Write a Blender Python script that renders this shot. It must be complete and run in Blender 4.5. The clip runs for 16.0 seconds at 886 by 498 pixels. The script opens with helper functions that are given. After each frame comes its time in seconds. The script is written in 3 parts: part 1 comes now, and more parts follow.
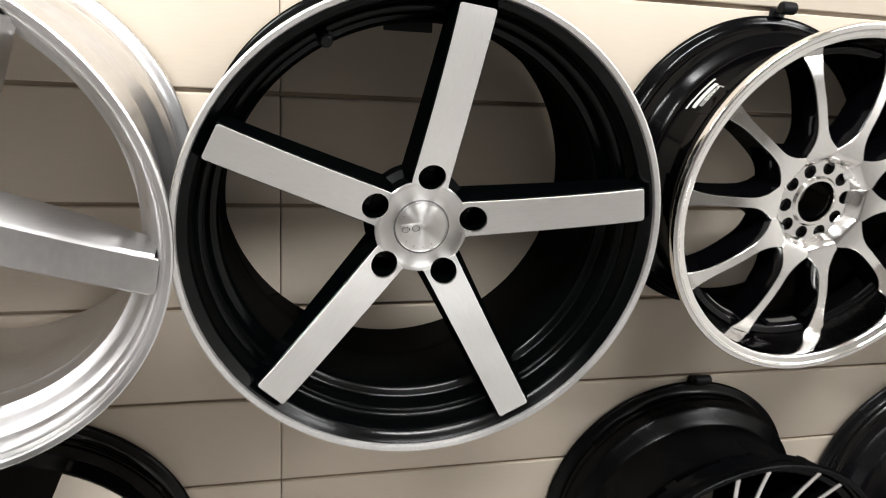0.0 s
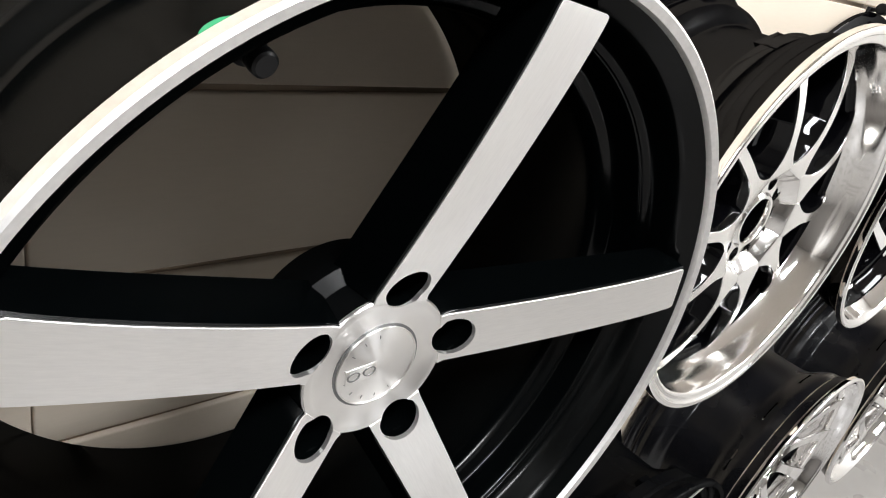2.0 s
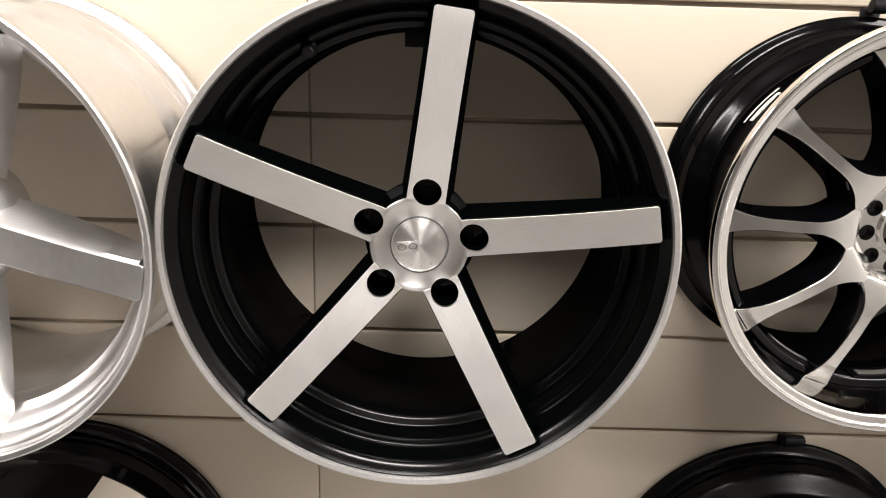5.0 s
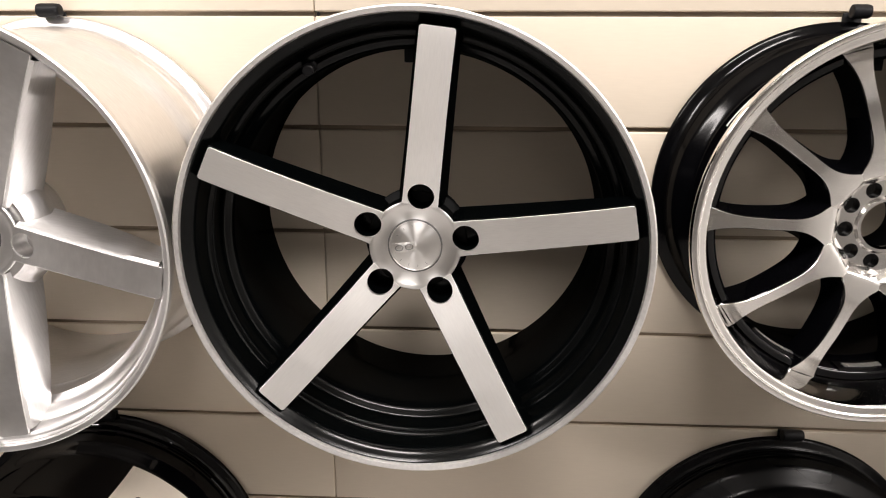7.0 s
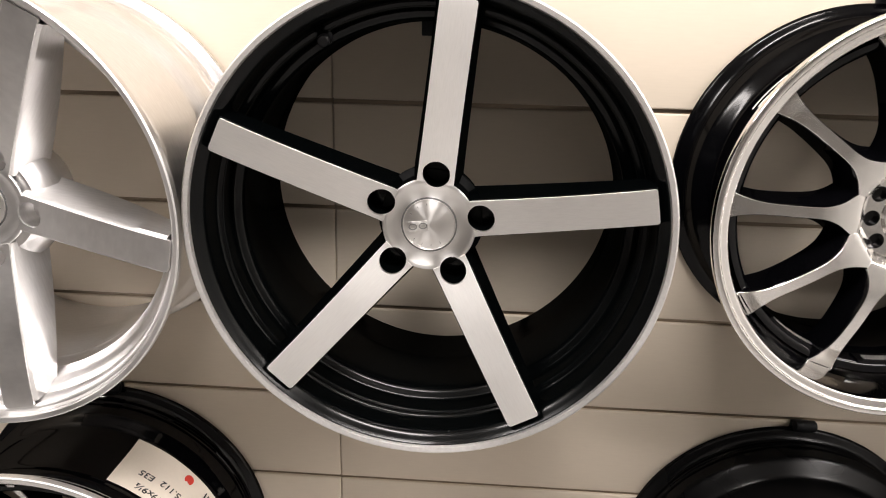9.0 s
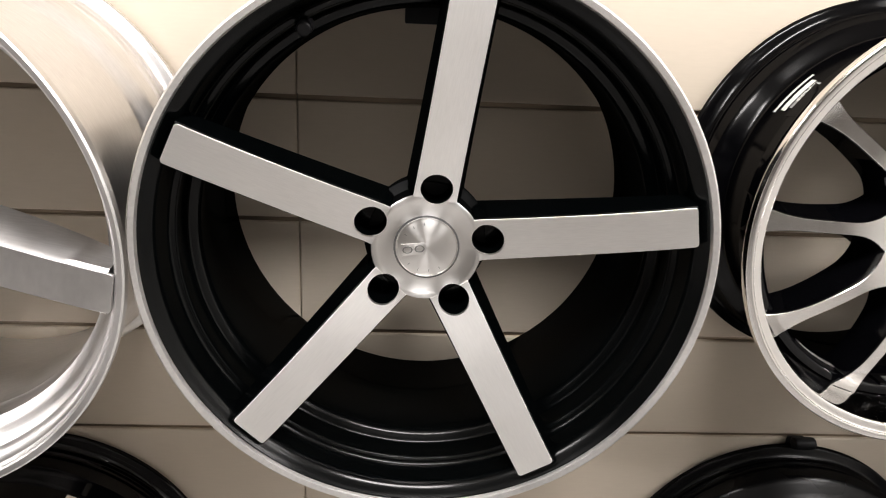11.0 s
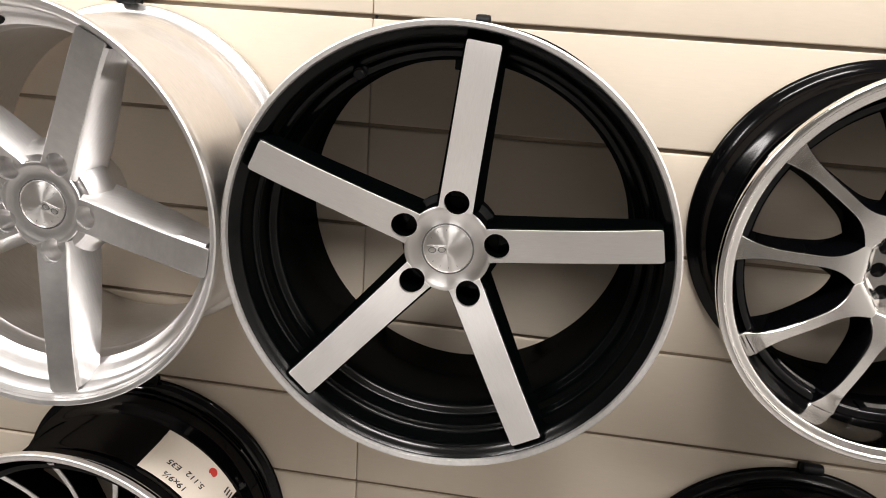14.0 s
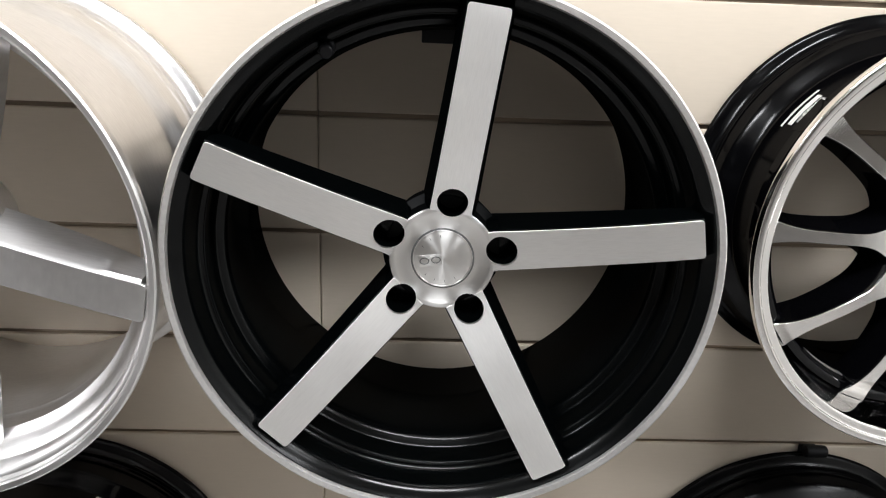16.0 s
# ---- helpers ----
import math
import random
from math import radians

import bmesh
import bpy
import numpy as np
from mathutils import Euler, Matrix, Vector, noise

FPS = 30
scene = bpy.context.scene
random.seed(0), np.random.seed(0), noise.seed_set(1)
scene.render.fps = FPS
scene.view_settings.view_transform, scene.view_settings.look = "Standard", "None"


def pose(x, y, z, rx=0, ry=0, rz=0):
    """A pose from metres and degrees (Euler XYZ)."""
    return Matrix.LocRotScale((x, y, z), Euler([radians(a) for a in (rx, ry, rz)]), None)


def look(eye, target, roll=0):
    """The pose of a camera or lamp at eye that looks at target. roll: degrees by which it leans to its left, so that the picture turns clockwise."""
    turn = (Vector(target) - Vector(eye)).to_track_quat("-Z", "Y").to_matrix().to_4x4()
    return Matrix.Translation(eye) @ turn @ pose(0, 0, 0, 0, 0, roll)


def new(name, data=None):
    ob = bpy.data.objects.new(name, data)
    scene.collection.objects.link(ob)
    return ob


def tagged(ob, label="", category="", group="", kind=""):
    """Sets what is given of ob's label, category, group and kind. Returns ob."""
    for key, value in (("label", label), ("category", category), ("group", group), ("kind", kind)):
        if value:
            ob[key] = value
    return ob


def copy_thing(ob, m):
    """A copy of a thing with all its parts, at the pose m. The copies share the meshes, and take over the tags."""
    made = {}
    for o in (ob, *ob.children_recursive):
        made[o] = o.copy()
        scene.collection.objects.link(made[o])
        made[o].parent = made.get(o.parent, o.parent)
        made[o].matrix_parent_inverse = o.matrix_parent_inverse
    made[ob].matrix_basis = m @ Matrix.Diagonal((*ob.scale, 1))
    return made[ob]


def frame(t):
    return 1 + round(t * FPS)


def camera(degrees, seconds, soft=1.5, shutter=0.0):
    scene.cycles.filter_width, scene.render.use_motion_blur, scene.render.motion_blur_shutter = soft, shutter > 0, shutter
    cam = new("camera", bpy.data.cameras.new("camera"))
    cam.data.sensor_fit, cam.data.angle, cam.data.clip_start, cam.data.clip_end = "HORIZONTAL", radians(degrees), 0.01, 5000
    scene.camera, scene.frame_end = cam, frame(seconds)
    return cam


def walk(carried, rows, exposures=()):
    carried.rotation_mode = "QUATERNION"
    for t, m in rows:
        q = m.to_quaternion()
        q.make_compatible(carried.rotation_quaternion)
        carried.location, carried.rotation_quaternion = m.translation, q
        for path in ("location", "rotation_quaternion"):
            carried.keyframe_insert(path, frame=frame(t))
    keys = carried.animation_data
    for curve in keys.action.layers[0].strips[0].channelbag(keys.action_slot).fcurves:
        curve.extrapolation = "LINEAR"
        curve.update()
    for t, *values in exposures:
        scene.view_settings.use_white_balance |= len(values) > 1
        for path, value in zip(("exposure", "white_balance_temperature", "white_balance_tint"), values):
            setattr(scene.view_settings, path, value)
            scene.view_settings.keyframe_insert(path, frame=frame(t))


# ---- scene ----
cam = camera(63.8, 16.0, soft=1.05, shutter=0.3)
PATH = [
    (0, (-0.162, -0.95, 1.505), (0.31, 0.87, 0.822), 4.6),
    (0.5, (-0.131, -0.821, 1.527), (0.292, 0.978, 0.763), 3.9),
    (1, (-0.189, -0.676, 1.517), (0.48, 0.993, 0.641), 8.9),
    (1.5, (-0.243, -0.531, 1.531), (0.883, 0.867, 0.65), 13.5),
    (2, (-0.247, -0.482, 1.526), (1.042, 0.77, 0.648), 14.4),
    (2.5, (-0.244, -0.489, 1.52), (1.022, 0.766, 0.613), 13.6),
    (3, (-0.188, -0.543, 1.523), (0.875, 0.859, 0.573), 9.7),
    (3.5, (-0.078, -0.659, 1.509), (0.467, 1.058, 0.641), 3.8),
    (5.8, (0.031, -0.982, 1.463), (0.008, 0.94, 0.911), 1.6),
    (6, (0.033, -0.981, 1.461), (0.003, 0.938, 0.9), 1.5),
    (6.5, (0.049, -0.982, 1.469), (-0.004, 0.937, 0.91), 1.1),
    (7, (0.075, -0.993, 1.479), (-0.02, 0.925, 0.919), 0.2),
    (7.5, (0.098, -1.02, 1.488), (-0.003, 0.899, 0.936), 0.6),
    (8, (0.1, -1.037, 1.487), (-0.028, 0.883, 0.942), 0.9),
    (8.5, (0.093, -1.022, 1.482), (-0.04, 0.889, 0.909), 1.1),
    (8.7, (0.083, -1.005, 1.477), (-0.046, 0.901, 0.884), 1.2),
    (10.8, (-0.025, -0.845, 1.471), (0.089, 1.04, 0.815), 2.8),
    (11, (-0.02, -0.854, 1.475), (0.096, 1.034, 0.823), 2.8),
    (11.5, (0.01, -0.896, 1.498), (0.091, 0.993, 0.847), 2.2),
    (12, (0.057, -0.953, 1.507), (0.034, 0.933, 0.843), 2.0),
    (12.5, (0.084, -1.014, 1.505), (-0.024, 0.882, 0.876), 2.2),
    (13, (0.109, -1.042, 1.503), (-0.073, 0.858, 0.907), 2.6),
    (13.5, (0.112, -1.037, 1.504), (-0.125, 0.863, 0.926), 3.7),
    (14, (0.098, -1.016, 1.502), (-0.136, 0.882, 0.916), 4.0),
    (14.5, (0.077, -0.99, 1.495), (-0.093, 0.906, 0.881), 4.1),
    (15, (0.047, -0.945, 1.492), (-0.049, 0.948, 0.852), 3.0),
    (15.5, (0.003, -0.895, 1.487), (0.025, 0.988, 0.812), 2.6),
    (16, (-0.021, -0.879, 1.486), (0.049, 1.018, 0.856), 2.3),
]

EXPOSURES = [(0.0, -0.36, 6400, 8), (0.5, -0.36, 6400, 8), (1.5, -0.24, 6250, 8), (3.0, -0.22, 6250, 8), (3.5, -0.36, 6400, 8), (6.0, -0.36, 6850, 13), (8.5, -0.28, 6850, 13),
             (11.0, -0.34, 6650, 11), (12.5, -0.2, 6750, 12), (13.5, -0.38, 6850, 13), (14.5, -0.44, 6550, 9), (16.0, -0.5, 6200, 8)]
walk(cam, [(t, look(eye, target, roll)) for t, eye, target, roll in PATH], EXPOSURES)
LAMP = (80, 4, 2)

# ---- light ----
world = bpy.data.worlds.new("world")
world.use_nodes = True
world.node_tree.nodes["Background"].inputs[0].default_value = (1.0, 0.9, 0.78, 1)
world.node_tree.nodes["Background"].inputs[1].default_value = 0.01
scene.world = world


def panel_or_fill_light(x, y, z, size, watts, colour=(1.0, 0.98, 0.975)):
    """A short ceiling panel along x, or an unseen fill of that shape, shining down."""
    data = bpy.data.lights.new("panel_or_fill_light", "AREA")
    data.shape, data.size, data.size_y, data.energy, data.color = "RECTANGLE", size, 0.3, watts, colour
    ob = new("panel_or_fill_light", data)
    ob.matrix_world = pose(x, y, z)
    return ob


for row, watts in zip((-1.35, -3.10, -4.8), LAMP):
    for col, share in ((-1.75, 1.0), (0.25, 1.0), (2.25, 0.6)):
        panel_or_fill_light(col, row, 2.95, 1.1, watts * share)
# unseen fill added to light the right wall that the faces mirror
panel_or_fill_light(2.35, -2.3, 2.95, 1.1, 42)


# ---- materials ----
def material(name, colour, rough, metal=0.0, grain=0.0, grain_size=60.0, bump=0.0, stretch=(1, 1, 1), coat=0.0, rough_var=0.08, aniso=0.0, spec=0.5, uv=False):
    """A surface with a fine grain and a broad, faint stain, both in object metres."""
    m = bpy.data.materials.new(name)
    m.use_nodes = True
    nt = m.node_tree
    b = nt.nodes["Principled BSDF"]
    b.inputs["Metallic"].default_value = metal
    b.inputs["Coat Weight"].default_value = coat
    b.inputs["Coat Roughness"].default_value = 0.05
    b.inputs["Specular IOR Level"].default_value = spec
    co = nt.nodes.new("ShaderNodeTexCoord")
    mp = nt.nodes.new("ShaderNodeMapping")
    mp.inputs["Scale"].default_value = stretch
    nt.links.new(co.outputs["Object"], mp.inputs["Vector"])
    fine = nt.nodes.new("ShaderNodeTexNoise")
    fine.inputs["Scale"].default_value = grain_size
    fine.inputs["Detail"].default_value = 6
    nt.links.new(mp.outputs["Vector"], fine.inputs["Vector"])
    broad = nt.nodes.new("ShaderNodeTexNoise")
    broad.inputs["Scale"].default_value = 7.0
    broad.inputs["Detail"].default_value = 3
    nt.links.new(co.outputs["Object"], broad.inputs["Vector"])
    add = nt.nodes.new("ShaderNodeMath")
    add.operation = "ADD"
    nt.links.new(fine.outputs["Fac"], add.inputs[0])
    nt.links.new(broad.outputs["Fac"], add.inputs[1])
    ramp = nt.nodes.new("ShaderNodeMapRange")
    ramp.inputs["From Min"].default_value, ramp.inputs["From Max"].default_value = 0.6, 1.4
    ramp.inputs["To Min"].default_value, ramp.inputs["To Max"].default_value = 1 - grain, 1 + grain
    nt.links.new(add.outputs[0], ramp.inputs["Value"])
    mul = nt.nodes.new("ShaderNodeVectorMath")
    mul.operation = "SCALE"
    mul.inputs[0].default_value = colour
    nt.links.new(ramp.outputs[0], mul.inputs["Scale"])
    nt.links.new(mul.outputs[0], b.inputs["Base Color"])
    rr = nt.nodes.new("ShaderNodeMapRange")
    rr.inputs["From Min"].default_value, rr.inputs["From Max"].default_value = 0.3, 0.7
    rr.inputs["To Min"].default_value, rr.inputs["To Max"].default_value = max(0.0, rough - rough_var), rough + rough_var
    nt.links.new(broad.outputs["Fac"], rr.inputs["Value"])
    nt.links.new(rr.outputs[0], b.inputs["Roughness"])
    if bump:
        bp = nt.nodes.new("ShaderNodeBump")
        bp.inputs["Strength"].default_value, bp.inputs["Distance"].default_value = bump, 0.001
        nt.links.new(fine.outputs["Fac"], bp.inputs["Height"])
        nt.links.new(bp.outputs[0], b.inputs["Normal"])
    if aniso:
        # lathe marks run round the axle, so the gloss spreads along the radius
        tg = nt.nodes.new("ShaderNodeTangent")
        if uv:
            tg.direction_type, tg.uv_map = "UV_MAP", "radius"
        else:
            tg.direction_type, tg.axis = "RADIAL", "Z"
            b.inputs["Anisotropic Rotation"].default_value = 0.25
        nt.links.new(tg.outputs[0], b.inputs["Tangent"])
        b.inputs["Anisotropic"].default_value = aniso
    return m


def dull_black(name, colour, gloss, rough):
    """Black paint with a weak, even gloss: a matt ground under a thin satin film, with faint orange peel."""
    m = bpy.data.materials.new(name)
    m.use_nodes = True
    nt = m.node_tree
    nt.nodes.remove(nt.nodes["Principled BSDF"])
    dif, glo, mix = nt.nodes.new("ShaderNodeBsdfDiffuse"), nt.nodes.new("ShaderNodeBsdfGlossy"), nt.nodes.new("ShaderNodeMixShader")
    dif.inputs["Color"].default_value = (*colour, 1)
    co, peel, dust = nt.nodes.new("ShaderNodeTexCoord"), nt.nodes.new("ShaderNodeTexNoise"), nt.nodes.new("ShaderNodeTexNoise")
    peel.inputs["Scale"].default_value, dust.inputs["Scale"].default_value = 260, 9
    nt.links.new(co.outputs["Object"], peel.inputs["Vector"])
    nt.links.new(co.outputs["Object"], dust.inputs["Vector"])
    bp = nt.nodes.new("ShaderNodeBump")
    bp.inputs["Strength"].default_value, bp.inputs["Distance"].default_value = 0.02, 0.0006
    nt.links.new(peel.outputs["Fac"], bp.inputs["Height"])
    nt.links.new(bp.outputs[0], glo.inputs["Normal"])
    rr = nt.nodes.new("ShaderNodeMapRange")
    rr.inputs["From Min"].default_value, rr.inputs["From Max"].default_value = 0.3, 0.7
    rr.inputs["To Min"].default_value, rr.inputs["To Max"].default_value = rough - 0.04, rough + 0.04
    nt.links.new(dust.outputs["Fac"], rr.inputs["Value"])
    nt.links.new(rr.outputs[0], glo.inputs["Roughness"])
    mix.inputs["Fac"].default_value = gloss
    nt.links.new(dif.outputs[0], mix.inputs[1])
    nt.links.new(glo.outputs[0], mix.inputs[2])
    nt.links.new(mix.outputs[0], nt.nodes["Material Output"].inputs["Surface"])
    return m


laminate = material("cream_laminate", (0.70, 0.61, 0.50), 0.45, spec=0.25, grain=0.035, grain_size=40, stretch=(1, 1, 9), bump=0.02)
groove_metal = material("groove_aluminium", (0.30, 0.24, 0.18), 0.33, metal=0.8, grain=0.1, stretch=(0.3, 1, 1))
board = material("fibreboard_core", (0.10, 0.065, 0.04), 0.8, grain=0.2, grain_size=300)
machined = material("machined_aluminium", (0.94, 0.925, 0.905), 0.50, metal=1.0, grain=0.05, grain_size=160, stretch=(0.5, 6, 1), bump=0.03, rough_var=0.05, aniso=0.5, uv=True)
turned = material("turned_aluminium", (0.88, 0.865, 0.845), 0.36, metal=1.0, grain=0.03, grain_size=90, bump=0.02, aniso=0.9, rough_var=0.02)
cap_metal = material("turned_cap", (0.92, 0.905, 0.885), 0.36, metal=1.0, grain=0.03, grain_size=90, bump=0.02, aniso=0.9, rough_var=0.02)
lip_metal = material("machined_lip", (0.90, 0.885, 0.87), 0.46, metal=1.0, grain=0.10, grain_size=220, bump=0.02, rough_var=0.06)
satin_black = dull_black("satin_black_paint", (0.0007, 0.0010, 0.0011), 0.021, 0.18)
semi_black = dull_black("semi_gloss_black_paint", (0.0012, 0.0013, 0.0016), 0.022, 0.27)
matt_black = dull_black("matt_black_paint", (0.0010, 0.0012, 0.0013), 0.018, 0.42)
far_black = material("worn_semi_gloss_black", (0.004, 0.004, 0.005), 0.27, spec=0.45, grain=0.2, grain_size=120, rough_var=0.05)
barrel_black = dull_black("smooth_black_paint", (0.0012, 0.0012, 0.0016), 0.020, 0.15)
gloss_black = dull_black("gloss_black_paint", (0.0012, 0.0012, 0.0016), 0.030, 0.06)
silver = material("brushed_silver", (0.81, 0.80, 0.795), 0.40, metal=1.0, grain=0.09, grain_size=70, stretch=(1, 1, 7), bump=0.05, rough_var=0.12)
polished = material("polished_aluminium", (0.92, 0.905, 0.885), 0.10, metal=1.0, grain=0.04, grain_size=80, rough_var=0.04)
bright_face = material("bright_machined_face", (0.92, 0.905, 0.885), 0.16, metal=1.0, grain=0.06, grain_size=80, rough_var=0.07, bump=0.02, aniso=0.45, uv=True)
chrome = material("bright_chrome", (0.88, 0.87, 0.86), 0.06, metal=1.0, grain=0.02, rough_var=0.02)
rubber = material("black_rubber", (0.007, 0.007, 0.008), 0.5, spec=0.2, grain=0.2, grain_size=250)
steel = material("black_steel", (0.008, 0.008, 0.009), 0.4, spec=0.25, metal=0.0, grain=0.2)
paper = material("cream_paper", (0.78, 0.70, 0.60), 0.6, grain=0.03, grain_size=200)
white_print = material("white_print", (0.8, 0.8, 0.78), 0.5, grain=0.03)
grey_print = material("grey_print", (0.28, 0.28, 0.28), 0.5, grain=0.2, grain_size=900)
ink = material("black_ink", (0.02, 0.02, 0.022), 0.6, grain=0.1)
red_dot = material("red_sticker", (0.62, 0.05, 0.035), 0.5, grain=0.05)
green_dot = material("green_sticker", (0.02, 0.36, 0.15), 0.45, grain=0.05)
engraved = material("engraved_metal", (0.20, 0.20, 0.20), 0.4, metal=0.8, grain=0.1)
room_paint = material("grey_wall_paint", (0.22, 0.21, 0.20), 0.7, grain=0.03, grain_size=20, bump=0.05)
# reflector white for the unseen right wall, brightens the metal faces
bounce_white = material("white_bounce_paint", (0.76, 0.75, 0.73), 0.6, grain=0.03, grain_size=20, bump=0.05)
ceiling_paint = material("ceiling_paint", (0.60, 0.59, 0.57), 0.8, grain=0.03, grain_size=20)
tile = material("floor_tile", (0.30, 0.29, 0.28), 0.3, grain=0.06, grain_size=12)


# ---- mesh helpers ----
def mesh_of(name, bm, *mats, smooth=35):
    bmesh.ops.recalc_face_normals(bm, faces=bm.faces[:])
    me = bpy.data.meshes.new(name)
    bm.to_mesh(me)
    bm.free()
    for m in mats:
        me.materials.append(m)
    if smooth:
        me.shade_smooth()
        me.set_sharp_from_angle(angle=radians(smooth))
    return me


def put(name, me, parent=None, m=None, label=""):
    """A mesh object, as a part of parent where one is given."""
    ob = new(name, me)
    if parent is not None:
        ob.parent = parent
    if m is not None:
        ob.matrix_basis = m
    return tagged(ob, label)


def part(name, bm, mat, parent, label="", smooth=35):
    return put(name, mesh_of(name, bm, mat, smooth=smooth), parent, None, label)


def block(x0, x1, y0, y1, z0, z1, bevel=0.0, segments=2):
    bm = bmesh.new()
    bmesh.ops.create_cube(bm, size=1.0, matrix=Matrix.LocRotScale(((x0 + x1) / 2, (y0 + y1) / 2, (z0 + z1) / 2), None, (x1 - x0, y1 - y0, z1 - z0)))
    if bevel:
        bmesh.ops.bevel(bm, geom=bm.edges[:], offset=bevel, segments=segments, affect="EDGES", profile=0.5)
    return bm


def lathe(profile, segments=128, closed=True):
    """A body of revolution about z from (radius, z) points."""
    bm = bmesh.new()
    rings = []
    for r, z in profile:
        if r < 1e-6:
            rings.append([bm.verts.new((0, 0, z))])
        else:
            rings.append([bm.verts.new((r * math.cos(a), r * math.sin(a), z)) for a in (2 * math.pi * k / segments for k in range(segments))])
    pairs = list(zip(rings, rings[1:])) + ([(rings[-1], rings[0])] if closed else [])
    for a, b in pairs:
        for k in range(segments):
            j = (k + 1) % segments
            if len(a) == 1 and len(b) == 1:
                continue
            if len(a) == 1:
                bm.faces.new((a[0], b[k], b[j]))
            elif len(b) == 1:
                bm.faces.new((a[k], b[0], a[j]))
            else:
                bm.faces.new((a[k], b[k], b[j], a[j]))
    return bm


def rounded(profile, steps=3):
    """Rounds the corners of an open (radius, z) profile a little (Chaikin)."""
    for _ in range(steps):
        out = [profile[0]]
        for (a, b), (c, d) in zip(profile, profile[1:]):
            out += [(a * 0.8 + c * 0.2, b * 0.8 + d * 0.2), (a * 0.2 + c * 0.8, b * 0.2 + d * 0.8)]
        profile = out + [profile[-1]]
    return profile


def cut(me, cutter_bm):
    """The mesh me with the cutter's holes in it."""
    tool = new("cutter", mesh_of("cutter", cutter_bm, smooth=0))
    body = new("body", me)
    mod = body.modifiers.new("holes", "BOOLEAN")
    mod.operation, mod.object, mod.solver = "DIFFERENCE", tool, "EXACT"
    got = bpy.data.meshes.new_from_object(body.evaluated_get(bpy.context.evaluated_depsgraph_get()))
    got.name = me.name
    bpy.data.objects.remove(body)
    bpy.data.objects.remove(tool)
    return got


def along_x(me):
    """A UV map whose u runs along x, the radius of a spoke."""
    layer = me.uv_layers.new(name="radius")
    for loop in me.loops:
        v = me.vertices[loop.vertex_index].co
        layer.data[loop.index].uv = (v.x * 4, v.y * 4)
    return me


def peg(x, y, r, z0, z1, segments=32, bm=None):
    bm = bm or bmesh.new()
    bmesh.ops.create_cone(bm, cap_ends=True, segments=segments, radius1=r, radius2=r, depth=z1 - z0, matrix=Matrix.Translation((x, y, (z0 + z1) / 2)))
    return bm


def bar(stations, bevel=0.0):
    """A beam along x from (x, half_width_front, half_width_back, z_front, z_back) stations, with a chamfer at its front edges."""
    bm = bmesh.new()
    rings = []
    for x, wf, wb, zf, zb in stations:
        c = bevel
        pts = [(-wf + c, zf), (wf - c, zf), (wf, zf - c), (wb, zb), (-wb, zb), (-wf, zf - c)] if c else [(-wf, zf), (wf, zf), (wb, zb), (-wb, zb)]
        rings.append([bm.verts.new((x, y, z)) for y, z in pts])
    n = len(rings[0])
    for a, b in zip(rings, rings[1:]):
        for k in range(n):
            bm.faces.new((a[k], a[(k + 1) % n], b[(k + 1) % n], b[k]))
    bm.faces.new(rings[0])
    bm.faces.new(rings[-1])
    return bm


def shell(t0, t1, z0, z1, radius, thick=0.0006, steps=14):
    """A label laid round a barrel: angles in degrees, z along the axle. radius is a number or a function of z."""
    bm = bmesh.new()
    f = radius if callable(radius) else (lambda z: radius)
    grids = []
    for d in (0.0, thick):
        grids.append([[bm.verts.new(((f(z) + d) * math.cos(radians(t)), (f(z) + d) * math.sin(radians(t)), z)) for z in (z0 + (z1 - z0) * j / 4 for j in range(5))] for t in (t0 + (t1 - t0) * i / steps for i in range(steps + 1))])
    for g in grids:
        for i in range(steps):
            for j in range(4):
                bm.faces.new((g[i][j], g[i + 1][j], g[i + 1][j + 1], g[i][j + 1]))
    a, b = grids
    rim = [(i, 0) for i in range(steps)] + [(steps, j) for j in range(4)] + [(i, 4) for i in range(steps, 0, -1)] + [(0, j) for j in range(4, 0, -1)]
    for (i, j), (k, l) in zip(rim, rim[1:] + rim[:1]):
        bm.faces.new((a[i][j], a[k][l], b[k][l], b[i][j]))
    return bm


def wrapped_text(body, size, t_start, z_base, radius, slant=0.0):
    """Lettering bent round a barrel: it runs with growing angle, with its top towards the front."""
    data = bpy.data.curves.new("lettering", "FONT")
    data.body, data.size, data.extrude, data.shear, data.offset = body, size, 0.0002, slant, 0.012 * size
    ob = new("lettering", data)
    me = bpy.data.meshes.new_from_object(ob.evaluated_get(bpy.context.evaluated_depsgraph_get()))
    bpy.data.objects.remove(ob)
    f = radius if callable(radius) else (lambda z: radius)
    for v in me.vertices:
        x, y, h = v.co
        t, z = radians(t_start) + x / f(z_base), z_base + y
        r = f(z) + 0.0012 + h
        v.co = (r * math.cos(t), r * math.sin(t), z)
    return me


def thing(name, m, label, category, group=""):
    ob = new(name)
    ob.empty_display_size = 0.05
    ob.matrix_basis = m
    return tagged(ob, label, category, group)


# ---- the setting: slatted display wall, and the plain room round it ----
PITCH, GROOVE, JOINT = 0.15075, 1.514, -0.148


